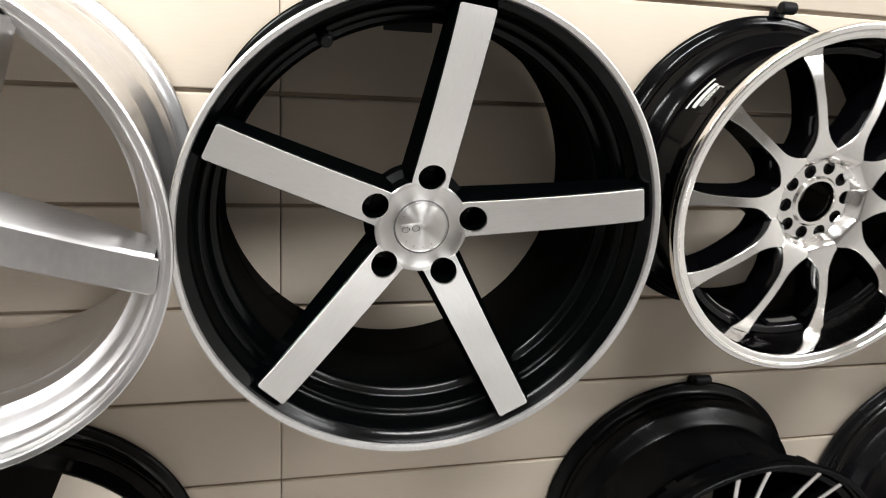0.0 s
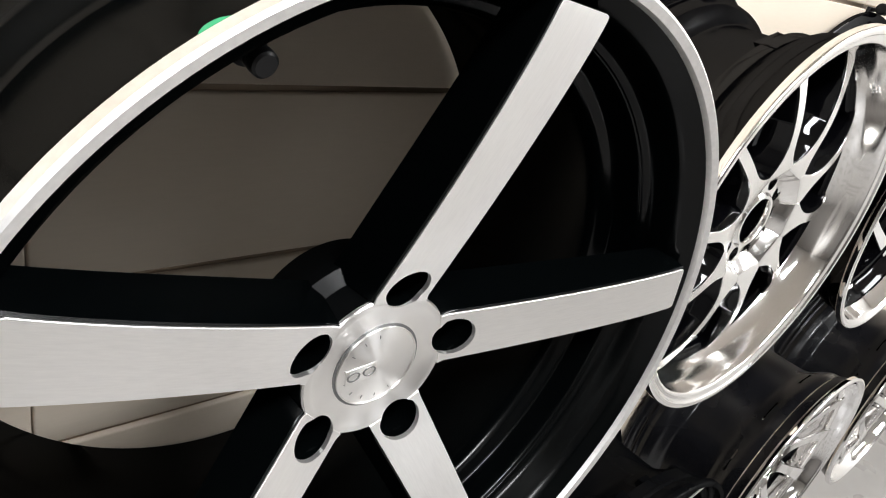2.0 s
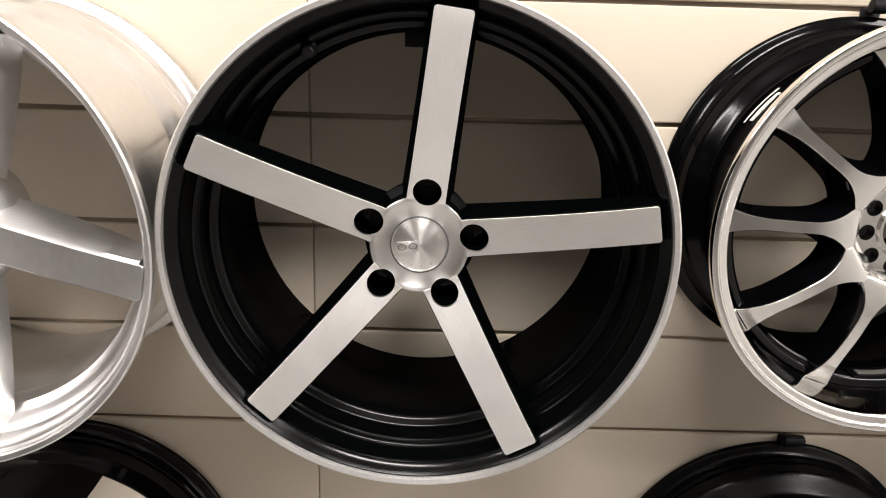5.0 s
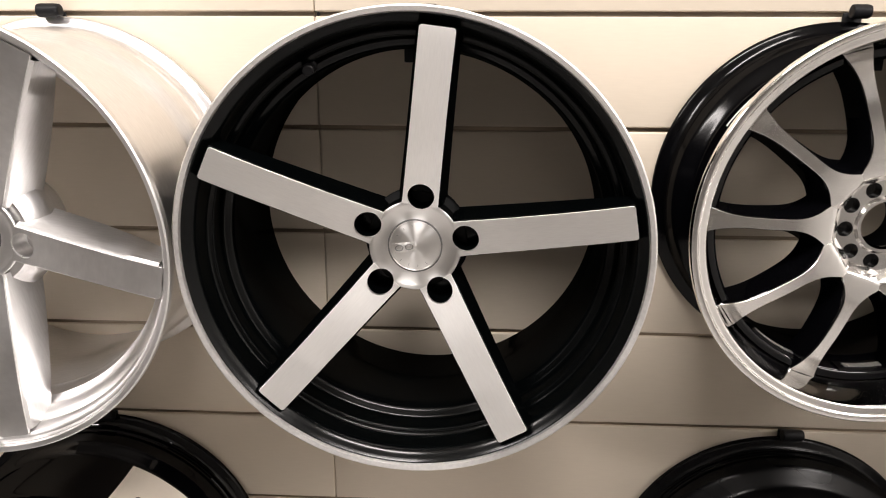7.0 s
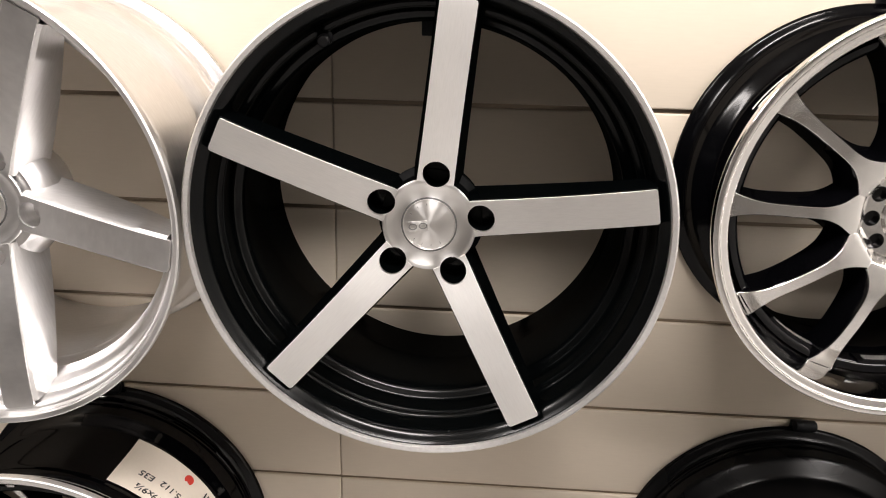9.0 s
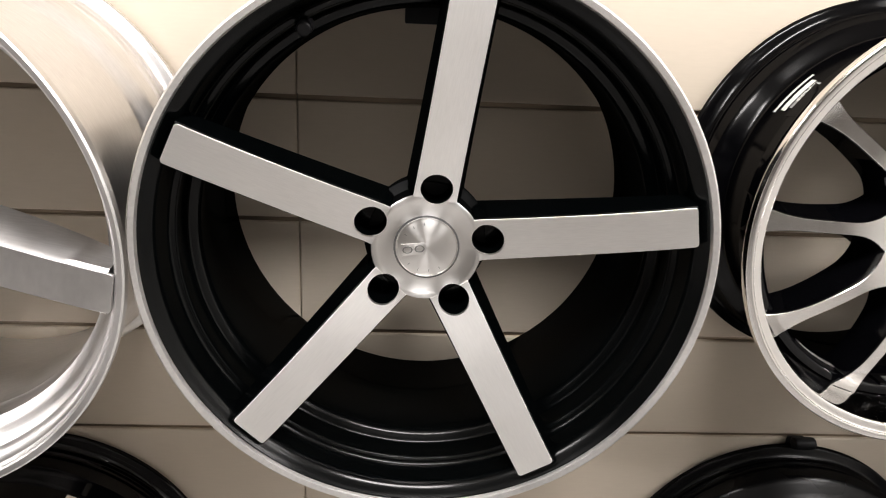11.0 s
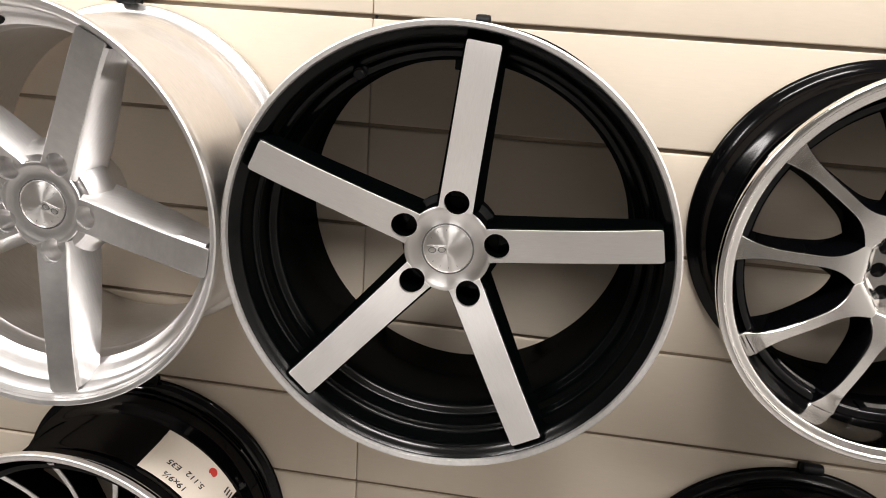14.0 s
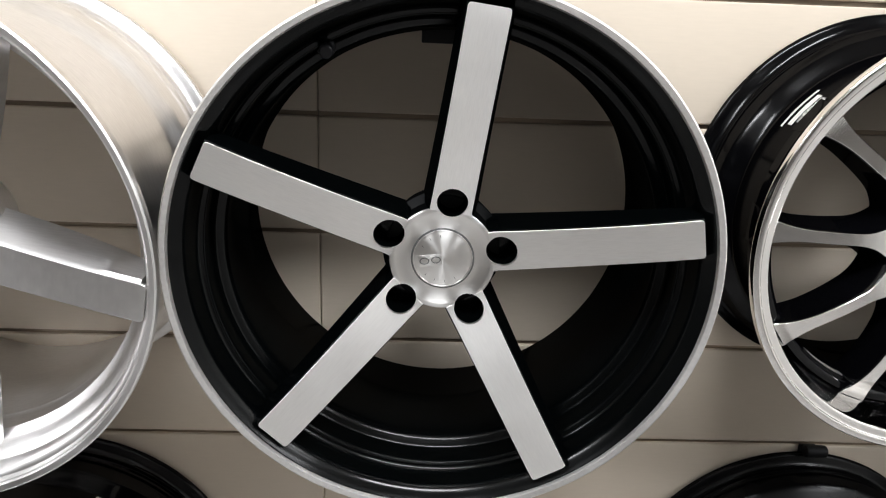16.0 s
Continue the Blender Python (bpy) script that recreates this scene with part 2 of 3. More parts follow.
def rim_profiles(R, depth, drop=0.045, stepped=False):
    """The outside and the inside of a rim of outer radius R whose lip stands depth from the wall, as (radius, z)."""
    d = depth
    outer = [(R, d - 0.001), (R, d - 0.008), (R - 0.013, d - 0.012), (R - 0.0175, d - 0.024), (R - 0.018, d - 0.046), (R - 0.030, d - 0.064), (R - drop, d - 0.084),
             (R - drop, d * 0.34), (R - drop + 0.001, d * 0.315), (R - 0.0215, d * 0.250), (R - 0.0195, d * 0.215), (R - 0.0172, d * 0.178), (R - 0.0190, d * 0.162), (R - 0.0195, d * 0.138), (R - 0.0166, d * 0.124), (R - 0.0188, d * 0.108), (R - 0.0185, 0.022), (R - 0.014, 0.018), (R - 0.003, 0.014), (R - 0.003, 0.008)]
    inner = [(R - 0.030, 0.008), (R - 0.031, 0.03), (R - 0.034, d * 0.22), (R - drop - 0.002, d * 0.34), (R - drop - 0.006, d * 0.42), (R - drop - 0.006, d - 0.088), (R - drop - 0.004, d - 0.085),
             (R - 0.0365, d - 0.0625), (R - 0.0345, d - 0.0605), (R - 0.028, d - 0.052), (R - 0.0235, d - 0.040), (R - 0.0150, d - 0.027), (R - 0.0100, d - 0.014), (R - 0.0074, d - 0.0045)]
    if stepped:
        # a flat ledge behind the spoke tips, then a short inward-facing step
        inner = inner[:4] + [(R - drop - 0.006, d * 0.42), (R - drop - 0.006, d - 0.086), (R - 0.0430, d - 0.076), (R - 0.0395, d - 0.0705), (R - 0.0332, d - 0.0672), (R - 0.0318, d - 0.0650), (R - 0.0314, d - 0.0625), (R - 0.0302, d - 0.0465),
                             (R - 0.0298, d - 0.0445), (R - 0.0290, d - 0.0430), (R - 0.0283, d - 0.0427), (R - 0.0276, d - 0.0412), (R - 0.0245, d - 0.0402), (R - 0.0222, d - 0.0365), (R - 0.0208, d - 0.0290), (R - 0.0192, d - 0.0190), (R - 0.0172, d - 0.0142), (R - 0.0140, d - 0.0108), (R - 0.0105, d - 0.0078), (R - 0.0074, d - 0.0045)]
    return outer, inner


def barrel(w, R, depth, mat, drop=0.045, stepped=False):
    outer, inner = rim_profiles(R, depth, drop, stepped)
    prof = rounded(outer, 2) + rounded(inner, 1)
    return part("barrel", lathe(prof, 160), mat, w, smooth=28)


def lip(w, R, depth, mat, label, width=0.0105, dip=0.003):
    d = depth
    prof = [(R - 0.0004, d - 0.009), (R + 0.0006, d - 0.008), (R + 0.0006, d + 0.0002), (R - 0.0012, d + 0.0016), (R - width + 0.001, d + 0.0010 - dip * 0.4), (R - width, d - dip), (R - width - 0.0004, d - 0.006), (R - 0.003, d - 0.008)]
    return part("lip", lathe(prof, 192), mat, w, label, smooth=30)


def valve(w, R, depth, angle, inset=0.0265):
    a = radians(angle)
    v = put("valve", mesh_of("valve", lathe(rounded([(0.0, 0.0), (0.0085, 0.0), (0.0088, 0.006), (0.0062, 0.008), (0.0056, 0.010), (0.0062, 0.011), (0.0062, 0.016), (0.0045, 0.018), (0.0, 0.018)], 1), 20, False), rubber), w,
            Matrix.Translation(((R - inset) * math.cos(a), (R - inset) * math.sin(a), depth - 0.055)) @ Euler((0, radians(-14), a)).to_matrix().to_4x4(), "black rubber valve stem")
    part("valve_cap", lathe([(0.0, 0.0135), (0.0062, 0.0135), (0.0065, 0.0150), (0.0062, 0.0190), (0.0050, 0.0200), (0.0, 0.0200)], 20, False), steel, v)
    return v


def five_spoke(m, R, depth, hub_z, tip_z, spin, label, barrel_mat, face_mat, side_mat, lip_mat, lip_label, cap_turn, width=0.0197, flare=0.007, side_depth=0.038, rise=1.22, drop=0.038, chamfer=0.0012, stepped=False, tip_gap=0.0180, shoulder=0.0):
    """A five-spoke alloy wheel with straight flat spokes, lug holes at their roots and a turned centre cap."""
    w = thing("alloy_wheel", m, label, "wheel rim", "wheels on the display wall")
    barrel(w, R, depth, barrel_mat, drop, stepped)
    lip(w, R, depth, lip_mat, lip_label, 0.0068)
    bolt, r0, r1 = 0.0594, 0.046, R - tip_gap
    # the roots dive under the turned hub ring
    front = lambda r: hub_z - 0.0022 - (0.007 if r < 0.0485 else 0.0) + (tip_z - hub_z + 0.0012) * (1 - (1 - max(0.0, (r - 0.054) / (r1 - 0.054))) ** rise)
    radii = [r0, 0.0478, 0.0492] + [0.054 + (r1 - 0.054) * k / 20 for k in range(21)]
    wide = lambda r: width + 0.0022 * (1 - (r - r0) / (r1 - r0)) ** 2
    deep = lambda r: side_depth - 0.012 * ((r - r0) / (r1 - r0)) ** 2
    body = mesh_of("spoke", bar([(r, wide(r), wide(r) + flare * (1 - (0.9 * ((r - r0) / (r1 - r0)) ** 3 if shoulder else 0.4 * (r - r0) / (r1 - r0))), front(r) - 0.0006, front(r) - deep(r)) for r in ([q for q in radii if q < R - 0.0200] + [R - 0.0185] if shoulder else radii)], chamfer), side_mat)
    body = cut(body, peg(bolt, 0, 0.0155, 0.05, 0.35))
    tip = []
    for r in radii[:-1] + [r1 - 0.0028, r1 - 0.0008, r1]:
        k = 0.0026 if r == r1 else 0.0008 if r > r1 - 0.001 else 0.0
        tip.append((r - 0.0004, wide(r) - chamfer * 0.9 - k, wide(r) - chamfer * 0.9 - k, front(r) + 0.0005, front(r) - 0.003))
    face = cut(mesh_of("machined_face", bar(tip, 0.0003), face_mat), peg(bolt, 0, 0.0153, 0.05, 0.35))
    along_x(face)
    for k in range(5):
        s = put("spoke", body, w, pose(0, 0, 0, 0, 0, spin - 72 * k))
        put("machined_face", face, s, None, "flat machined silver face" if face_mat is not side_mat else "")
    hub_prof = [(0.0, hub_z - 0.0105), (0.0315, hub_z - 0.0105), (0.0320, hub_z - 0.0075), (0.0530, hub_z - 0.0065), (0.0535, hub_z - 0.0040), (0.0525, hub_z - 0.0028), (0.0495, hub_z - 0.0022), (0.0475, hub_z - 0.0030), (0.041, hub_z - 0.0052), (0.034, hub_z - 0.0054), (0.0318, hub_z - 0.0050), (0.0316, hub_z - 0.0090), (0.0, hub_z - 0.0090)]
    holes = bmesh.new()
    for k in range(5):
        a = radians(spin - 72 * k)
        peg(bolt * math.cos(a), bolt * math.sin(a), 0.0154, 0.05, 0.35, bm=holes)
    put("hub", cut(mesh_of("hub", lathe(hub_prof, 96, False), turned if face_mat is machined else face_mat), holes), w)
    pad = [(0.0, 0.14), (0.054, 0.14), (0.058, 0.144), (0.060 + shoulder, hub_z - 0.050), (0.062 + shoulder, hub_z - 0.040), (0.062 + shoulder, hub_z - 0.034), (0.0545 + shoulder, hub_z - 0.026 + shoulder * 0.3), (0.0530 + shoulder * 0.5, hub_z - 0.0072 - shoulder * 0.25), (0.033, hub_z - 0.0078), (0.032, hub_z - 0.0108), (0.0, hub_z - 0.0108)]
    wells = bmesh.new()
    for k in range(5):
        a = radians(spin - 72 * k)
        peg(bolt * math.cos(a), bolt * math.sin(a), 0.0160, hub_z - 0.030, 0.35, bm=wells)
    put("mounting_pad", cut(mesh_of("mounting_pad", lathe(pad, 96, False), matt_black if side_mat is satin_black else side_mat), wells), w)
    for k in range(5):
        a = radians(spin - 72 * k)
        well = lathe([(0.0, hub_z - 0.033), (0.0158, hub_z - 0.033), (0.0158, hub_z - 0.0052), (0.0150, hub_z - 0.0052), (0.0135, hub_z - 0.031), (0.0, hub_z - 0.031)], 28, False)
        put("lug_seat", mesh_of("lug_seat", well, side_mat), w, Matrix.Translation((bolt * math.cos(a), bolt * math.sin(a), 0)))
    cap = put("centre_cap", mesh_of("centre_cap", lathe([(0.0, hub_z - 0.0100), (0.0294, hub_z - 0.0100), (0.0300, hub_z - 0.0036), (0.0298, hub_z - 0.0028), (0.0294, hub_z - 0.0028), (0.0290, hub_z - 0.0040), (0.0282, hub_z - 0.0036), (0.014, hub_z - 0.0026), (0.0, hub_z - 0.0022)], 96, False), cap_metal), w, None, "round turned centre cap with a thin raised rim")
    part("cap_groove", lathe([(0.0299, hub_z - 0.0072), (0.0318, hub_z - 0.0072), (0.0318, hub_z - 0.0044), (0.0299, hub_z - 0.0044)], 96), engraved, cap, "dark groove round the cap")
    for k in range(14):
        a = radians(cap_turn + 20 + 360 * k / 14)
        if 60 < (360 * k / 14) < 300:
            put("cap_mark", mesh_of("cap_mark", block(-0.0012, 0.0012, -0.0002, 0.0002, -0.0004, 0.0003), engraved), cap, Matrix.Translation((0.0238 * math.cos(a), 0.0238 * math.sin(a), hub_z - 0.0031)) @ pose(0, 0, 0, 0, 0, math.degrees(a)))
    bm = block(-0.0115, 0.0115, -0.0058, 0.0058, -0.0004, 0.0003, 0.0002)
    plate = put("badge_plate", mesh_of("badge_plate", bm, turned), cap, Matrix.Translation((0, 0, hub_z - 0.0024)) @ pose(0, 0, 0, 0, 0, cap_turn + 188) @ Matrix.Translation((0.0125, 0, 0)), "plain raised badge")
    for dx in (-0.0058, 0.0058):
        ring = lathe([(0.0033, 0.0001), (0.0042, 0.0001), (0.0042, 0.0008), (0.0033, 0.0008)], 20)
        put("badge_ring", mesh_of("badge_ring", ring, engraved), plate, Matrix.Translation((dx, 0, 0)) @ Matrix.Diagonal((1.15, 0.85, 1, 1)))
    valve(w, R, depth, spin + 36.5, 0.0315 if stepped else 0.0265)
    return w


def many_spoke(m, R, depth, hub_z, tip_r, tip_z, count, spin, half, label, barrel_mat, face_mat, side_mat, lip_mat, lip_label, bore=0.029, hub_r=0.067, holes=10, twist=0.0, dish=0.026, pairs=0.0, cap_mat=None, side=0.040, drop=0.045, dish_z=0.026, bow=0.0):
    """A wheel with many narrow spokes and a broad polished lip. half: the half widths at root, waist and tip."""
    w = thing("alloy_wheel", m, label, "wheel rim", "wheels on the display wall")
    barrel(w, R, depth, barrel_mat, drop)
    d = depth
    prof = rounded([(R - 0.0004, d - 0.009), (R + 0.0006, d - 0.008), (R + 0.0006, d), (R - 0.002, d + 0.0016), (R - 0.0075, d + 0.0012), (R - 0.0085, d - 0.0012), (R - dish * 0.58, d - 0.0030), (R - dish * 0.64, d - 0.0060), (R - dish + 0.005, d - dish_z + 0.010), (R - dish + 0.001, d - dish_z), (R - dish - 0.001, d - dish_z - 0.004), (R - dish + 0.003, d - dish_z - 0.006), (R - 0.0125, d - 0.016), (R - 0.006, d - 0.008)], 2)
    part("lip", lathe(prof, 192), lip_mat, w, lip_label, smooth=40)
    part("rim_ring", lathe(rounded([(tip_r - 0.013, tip_z - 0.034), (tip_r - 0.0135, tip_z - 0.008), (tip_r - 0.010, tip_z - 0.005), (tip_r - 0.001, tip_z - 0.003), (tip_r + 0.001, tip_z - 0.034)], 1), 128), side_mat, w)
    r0, r1 = hub_r - 0.003, tip_r
    sunk = holes == 10

    def front(r):
        s = (r - r0) / (r1 - r0)
        if s < 0:
            return hub_z - 0.0016 - 0.016 * min(1.0, (r0 - r) / 0.013) ** 1.4
        return hub_z - 0.0016 + (tip_z - hub_z) * s ** (1 if bow else 2) + bow * 4 * s * (1 - s)

    n = 44
    radii = ([0.050, 0.053, 0.056, 0.059, 0.0615] if sunk else []) + [r0 + (r1 - r0) * k / n for k in range(n + 1)]

    def wide(r):
        s = (r - r0) / (r1 - r0)
        root, waist, tip = half
        if sunk:
            # the pockets between the spokes end round near the hub
            full, open_at = r * math.tan(math.pi / count), 0.0715
            slim = waist + (tip - waist) * max(0.0, (s - 0.60) / 0.40) ** 2.6
            return full if r <= open_at else min(full, slim + (open_at * math.tan(math.pi / count) - slim) * max(0.0, 1 - (r - open_at) / 0.044) ** 2.6)
        return min(waist + (root - waist) * max(0.0, 1 - s / 0.36) ** 2.2 + (tip - waist) * max(0.0, (s - 0.5) / 0.5) ** 2, r * math.tan(math.pi / count) * (1.0 if sunk else 0.985))

    def bent(bm):
        for v in bm.verts:
            s = (v.co.x - r0) / (r1 - r0)
            a = radians(twist) * (s - s * s) * 4
            v.co.x, v.co.y = v.co.x * math.cos(a) - v.co.y * math.sin(a), v.co.x * math.sin(a) + v.co.y * math.cos(a)
        return bm

    body = mesh_of("spoke", bent(bar([(r, wide(r), wide(r) + 0.005 + 0.010 * (1 - (r - r0) / (r1 - r0)) ** 3, front(r) - 0.0006, front(r) - side) for r in radii], 0.0012)), side_mat)
    inset = lambda r: 0.0 if sunk and wide(r) > 0.98 * r * math.tan(math.pi / count) else 0.0008
    face = mesh_of("polished_face", bent(bar([(r, wide(r) - inset(r), wide(r) - inset(r), front(r) + 0.0006, front(r) - 0.003) for r in radii], 0.0004)), face_mat)
    along_x(face)
    for k in range(count):
        a = spin - 360 / count * k + (pairs if k % 2 else -pairs)
        s = put("spoke", body, w, pose(0, 0, 0, 0, 0, a))
        put("polished_face", face, s, None, "polished silver face" if face_mat is not side_mat else "")
    hub_prof = [(bore, hub_z - 0.035), (hub_r - 0.002, hub_z - 0.035), (hub_r, hub_z - 0.004), (hub_r - 0.0015, hub_z - 0.0008), (hub_r - 0.016, hub_z - 0.0002), (bore + 0.006, hub_z), (bore + 0.0045, hub_z + 0.002), (bore + 0.001, hub_z + 0.002), (bore, hub_z)]
    if sunk:
        hz = hub_z - 0.0145
        hub_prof = [(bore, hz - 0.0065), (0.0560, hz - 0.0065), (0.0570, hz - 0.002), (0.0560, hz), (bore + 0.0075, hz), (bore + 0.0045, hz + 0.0035), (bore + 0.0012, hz + 0.0035), (bore, hz + 0.0015)]
    drill = bmesh.new()
    for k in range(holes):
        a, r = radians(spin + 8 - 360 / holes * k), (0.0440 if k % 2 else 0.0462) if sunk else (0.0495 if k % 2 else 0.0535)
        peg(r * math.cos(a), r * math.sin(a), 0.0090 if sunk else 0.0096, 0.02, 0.40, 24, drill)
    hub = mesh_of("hub", lathe(hub_prof, 96), polished if face_mat is bright_face else face_mat)
    put("hub", cut(hub, drill) if holes else hub, w)
    part("mounting_pad", lathe([(bore + 0.003, hub_z - 0.07), (hub_r - 0.006, hub_z - 0.07), (hub_r - 0.010 if sunk else hub_r - 0.002, hub_z - (0.0215 if sunk else 0.0355)), (bore + 0.001, hub_z - (0.0215 if sunk else 0.0355))], 48), side_mat, w)
    if cap_mat:
        part("centre_cap", lathe([(0.0, hub_z - 0.02), (bore - 0.001, hub_z - 0.02), (bore - 0.001, hub_z - 0.002), (bore - 0.004, hub_z), (0.0, hub_z + 0.003)], 48, False), cap_mat, w)
    if not sunk:
        valve(w, R, depth, spin - 100)
    return w


def wall_hook(x, z, drop, stop=0.0155):
    """A black hook in a groove of the wall: plate, prong that carries the rim, and a rubber stop above it."""
    h = thing("wall_hook", pose(x, 0, z), "black steel wall hook with a rubber stop", "hook", "hooks on the display wall")
    part("back_plate", block(-0.012, 0.012, -0.005, 0.0, -drop - 0.012, 0.002, 0.0015), steel, h)
    part("prong", block(-0.011, 0.011, -0.034, -0.004, -drop - 0.006, -drop, 0.0015), steel, h)
    part("prong_tip", block(-0.031, 0.031, -0.038, -0.032, -drop - 0.034, -drop - 0.004, 0.0015), steel, h)
    put("arm", mesh_of("arm", block(-0.006, 0.006, -0.020, -0.002, -0.004, 0.002, 0.001), steel), h)
    put("rubber_stop", mesh_of("rubber_stop", lathe(rounded([(0.0, -stop), (0.008, -stop), (0.0090, 0.0025 - stop), (0.0090, stop - 0.0055), (0.0080, stop), (0.0, stop)], 2), 32, False), rubber), h, pose(0.001, -0.022, 0.003, 0, 90, 0), "ribbed black rubber stop")
    return h


# ---- things on the wall ----
main_wheel = five_spoke(pose(0.0073, 0, 1.2552, 90.7, 0, -0.97), 0.2618, 0.2610, 0.2110, 0.2598, 82.9,
                        "black five-spoke alloy wheel with flat machined silver faces", satin_black, machined, satin_black, lip_metal, "thin machined silver lip", 0, stepped=True)
green = put("round_label", mesh_of("round_label", lathe([(0.0, 0.0), (0.0085, 0.0), (0.0085, 0.0008), (0.0, 0.0008)], 32, False), green_dot), main_wheel, Matrix.Translation((0.2447 * math.cos(radians(121.7)), 0.2447 * math.sin(radians(121.7)), 0.2195)) @ Euler((0, radians(90), radians(121.7))).to_matrix().to_4x4(), "small green sticker on the barrel")

left_wheel = five_spoke(pose(-0.500, 0, 1.264, 90, 0, 0), 0.2490, 0.2865, 0.2400, 0.2770, 62.5,
                        "all-silver brushed five-spoke alloy wheel with deep spokes", silver, silver, silver, silver, "brushed silver lip", 150, width=0.0215, flare=0.012, side_depth=0.050, chamfer=0.0034, drop=0.034, tip_gap=0.0130, shoulder=0.016)

right_wheel = many_spoke(pose(0.541, 0, 1.279, 90, 0, 0), 0.2290, 0.2200, 0.1930, 0.2000, 0.1770, 10, 143, (0.0258, 0.0072, 0.0165),
                         "gloss black ten-spoke alloy wheel with polished faces and lip", barrel_black, bright_face, gloss_black, polished, "broad mirror-polished stepped lip", dish=0.029, dish_z=0.044, bow=0.010, bore=0.027, drop=0.0405)
LABEL = 0.1893
sticker = put("label_bar", mesh_of("label_bar", shell(131.5, 147.8, 0.0885, 0.092, LABEL), white_print), right_wheel, None, "white printed inspection label")
put("label_bar", mesh_of("label_bar", shell(133.5, 146.5, 0.099, 0.107, LABEL), white_print), right_wheel)
put("label_block", mesh_of("label_block", shell(134.0, 145.0, 0.110, 0.124, LABEL), grey_print), right_wheel, None, "grey hatched label block with white letters")
pass_text = wrapped_text("PASS", 0.0125, 134.6, 0.1125, LABEL + 0.0004)
pass_text.materials.append(white_print)
put("label_lettering", pass_text, right_wheel)
for first, last in ((226, 250), (264, 284)):
    tag = put("cast_plaque", mesh_of("cast_plaque", shell(first, last, 0.150, 0.171, 0.1848, 0.003), gloss_black), right_wheel, None, "black cast plaque with worn unreadable marks")
    for k in range(11):
        at = first + 3 + (last - first - 6) * k / 11
        put("cast_mark", mesh_of("cast_mark", shell(at, at + 0.9, 0.156, 0.165, 0.1832, 0.0014, 2), lip_metal), tag)

lower_left = many_spoke(pose(-0.512, 0, 0.668, 90, 0, 0), 0.2450, 0.2520, 0.1850, 0.2170, 0.2300, 14, 96, (0.0110, 0.0043, 0.0055),
                        "gloss black wheel with thin silver spokes and a paper label", gloss_black, lip_metal, gloss_black, lip_metal, "polished silver lip", holes=5, dish=0.020, cap_mat=lip_metal, drop=0.032)
lower_right = many_spoke(pose(0.541, 0, 0.668, 90, 0, 0), 0.2390, 0.2450, 0.2150, 0.2250, 0.2330, 20, 70, (0.0065, 0.0040, 0.0045),
                         "semi-gloss black wheel with paired thin machined spokes", semi_black, machined, semi_black, semi_black, "", holes=5, dish=0.012, pairs=2.5, cap_mat=gloss_black)
far_right = many_spoke(pose(1.075, 0, 1.272, 90, 0, 0), 0.2400, 0.2200, 0.1300, 0.2080, 0.1700, 10, 100, (0.030, 0.010, 0.015),
                       "gloss black wheel with a deep chrome lip", gloss_black, chrome, gloss_black, chrome, "narrow chrome lip", holes=5, dish=0.022)
far_low = many_spoke(pose(1.100, 0, 0.668, 90, 0, 0), 0.2450, 0.2450, 0.2000, 0.2180, 0.2250, 12, 95, (0.026, 0.011, 0.018),
                     "dark wheel with bright chrome spokes and lip", far_black, chrome, chrome, chrome, "chrome lip", holes=5, dish=0.020)

copy_thing(far_low, pose(1.670, 0, 0.662, 90, 0, 0))
copy_thing(far_right, pose(1.620, 0, 1.272, 90, 0, 0))

# paper label with handwriting on the lower black wheel
def paper_radius(z):
    return 0.2138 + max(0.0, 0.108 - z) * 0.22


PAPER = 0.2148
note = put("paper_label", mesh_of("paper_label", shell(29.5, 68, 0.090, 0.190, paper_radius, 0.0008), paper), lower_left, None, "cream paper label with handwriting and a red dot")
for body, start, base, size in (("5.112", 41.7, 0.136, 0.0155), ("E35", 53.6, 0.139, 0.0155), ("19x9\u00bd", 46.7, 0.164, 0.0155)):
    me = wrapped_text(body, size, start, base, paper_radius, 0.15)
    me.materials.append(ink)
    put("handwriting", me, note)
for k in range(3):
    put("ink_stroke", mesh_of("ink_stroke", shell(30.3 + k * 1.5, 30.9 + k * 1.5, 0.098, 0.113, 0.2166, 0.0006, 2), ink), note)
dot = lathe([(0.0, 0.0), (0.0075, 0.0), (0.0075, 0.0009), (0.0, 0.0009)], 32, False)
t = radians(42.7)
put("red_dot", mesh_of("red_dot", dot, red_dot), note, Matrix.Translation(((PAPER + 0.0009) * math.cos(t), (PAPER + 0.0009) * math.sin(t), 0.104)) @ Euler((0, radians(77.6), t)).to_matrix().to_4x4())

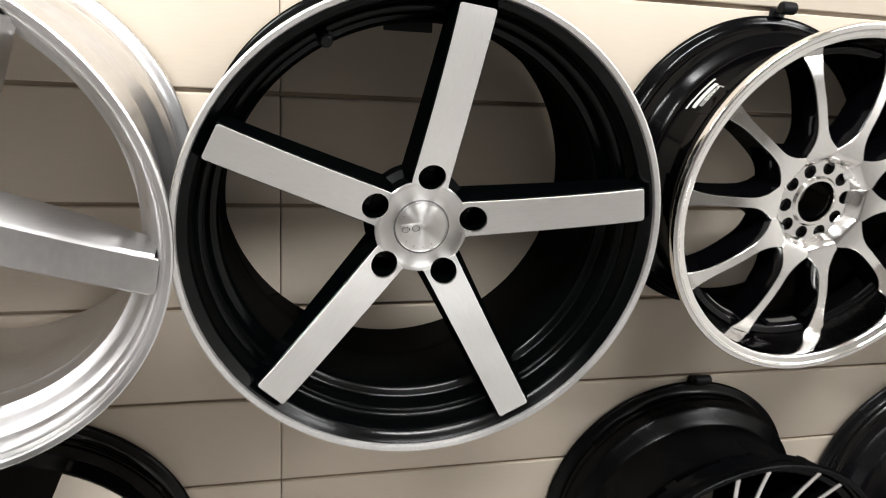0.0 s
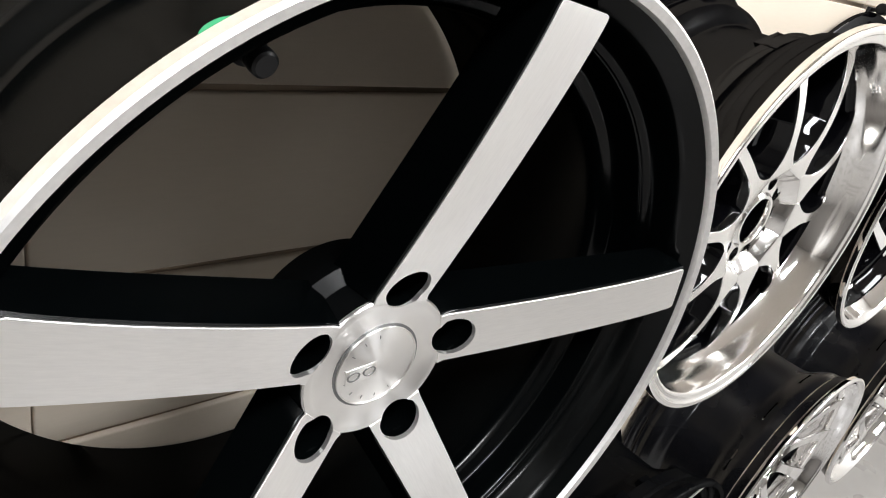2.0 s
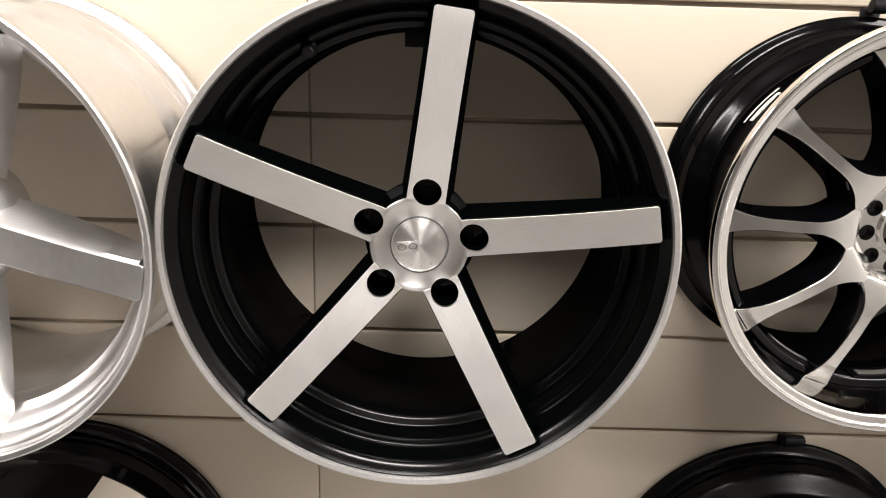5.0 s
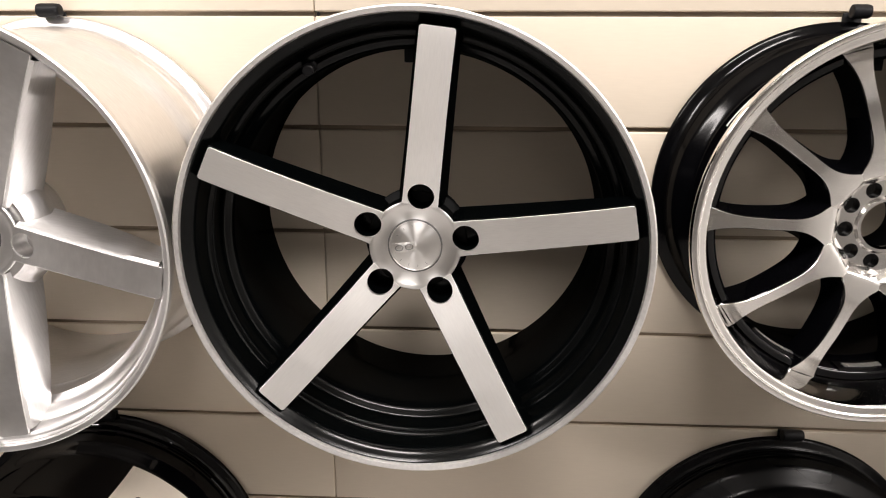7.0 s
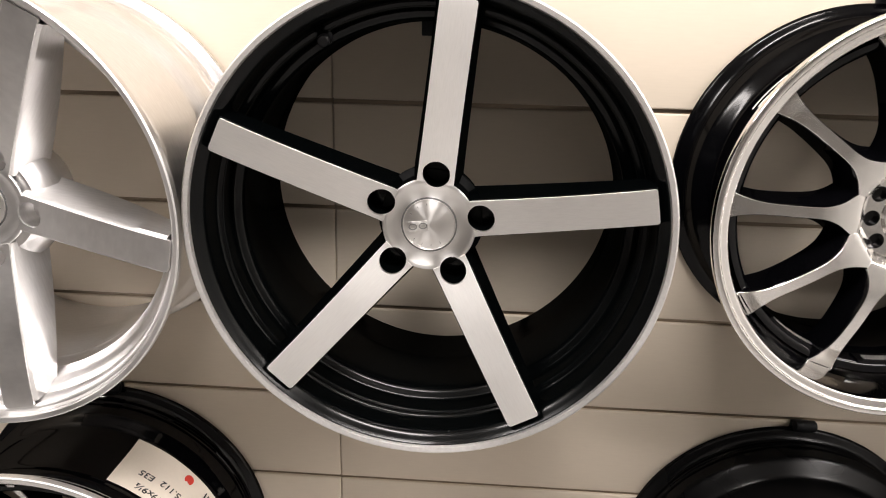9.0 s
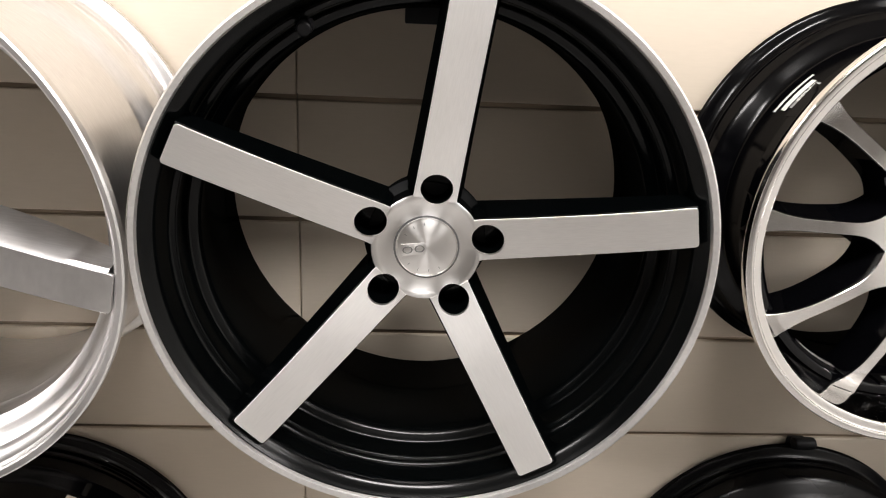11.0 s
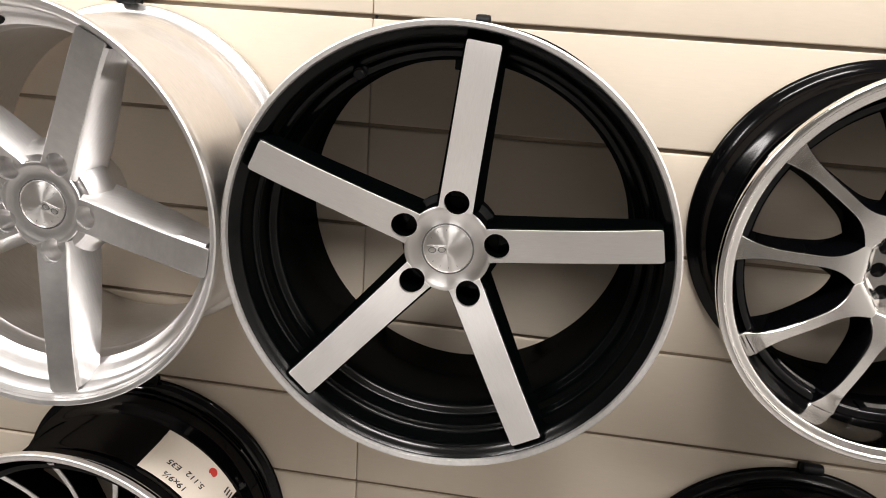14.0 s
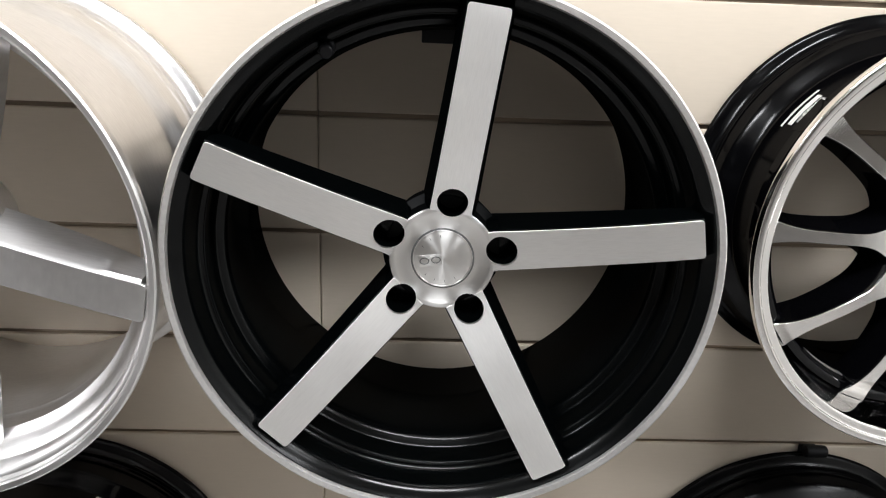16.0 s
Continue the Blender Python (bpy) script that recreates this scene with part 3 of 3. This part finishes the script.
for x, z, drop in ((0.0073, GROOVE, 0.0275), (-0.500, GROOVE, 0.0325), (0.553, GROOVE, 0.035), (-0.505, GROOVE - 4 * PITCH, 0.028), (0.551, GROOVE - 4 * PITCH, 0.034), (1.075, GROOVE, 0.033), (1.10, GROOVE - 4 * PITCH, 0.029), (1.62, GROOVE, 0.033), (1.67, GROOVE - 4 * PITCH, 0.03)):
    wall_hook(x, z, drop, 0.010 if x == 0.0073 else 0.0118 if x == 0.553 else 0.0155)

# ---- wall panels and the plain room round the display, last ----
back = put("wall_back", mesh_of("wall_back", block(-4.2, 3.1, 0.020, 0.14, 0.0, 3.0), board, smooth=0))
tagged(back, "cream laminate slatted display wall with dark grooves", "wall", kind="structure")
HALF = 0.0030
for col, (x0, x1) in enumerate(((-4.2, JOINT - 1.2), (JOINT - 1.2, JOINT), (JOINT, JOINT + 1.2), (JOINT + 1.2, 3.1))):
    me = mesh_of("slat", block(x0 + 0.0005, x1 - 0.0005, 0.0, 0.0195, HALF, PITCH - HALF, 0.0024, 3), laminate)
    rail = mesh_of("groove_insert", block(x0 + 0.0005, x1 - 0.0005, 0.0055, 0.0195, -HALF - 0.0005, HALF + 0.0005), groove_metal, smooth=0)
    for k in range(-10, 10):
        put("slat", me, back, pose(0, 0, GROOVE + k * PITCH))
        put("groove_insert", rail, back, pose(0, 0, GROOVE + k * PITCH), "brown aluminium groove insert")
screw = mesh_of("screw", lathe([(0.0, 0.0), (0.0024, 0.0), (0.0024, 0.004), (0.0, 0.0046)], 12, False), steel)
for x, k in ((-0.143, 0), (0.25, -1)):
    put("screw", screw, back, pose(x, 0.0062, GROOVE + k * PITCH, 90, 0, 0), "small dark screw in the groove")
# the right wall, out of view, is white only to bounce light
for name, box, mat, label in (("floor", (-4.2, 3.1, -5.6, 0.14, -0.1, 0.0), tile, "grey tiled shop floor"), ("ceiling", (-4.2, 3.1, -5.6, 0.14, 3.0, 3.1), ceiling_paint, "plain white ceiling"),
                              ("wall_left", (-4.32, -4.2, -5.6, 0.14, 0, 3.0), room_paint, "plain grey wall"), ("wall_right", (3.1, 3.22, -5.6, 0.14, 0, 3.0), bounce_white, "plain white wall, unseen bounce for the wheel faces"),
                              ("wall_front", (-4.2, 3.1, -5.72, -5.6, 0, 3.0), room_paint, "plain grey wall")):
    tagged(put(name, mesh_of(name, block(*box), mat, smooth=0)), label, name.split("_")[0], kind="structure")
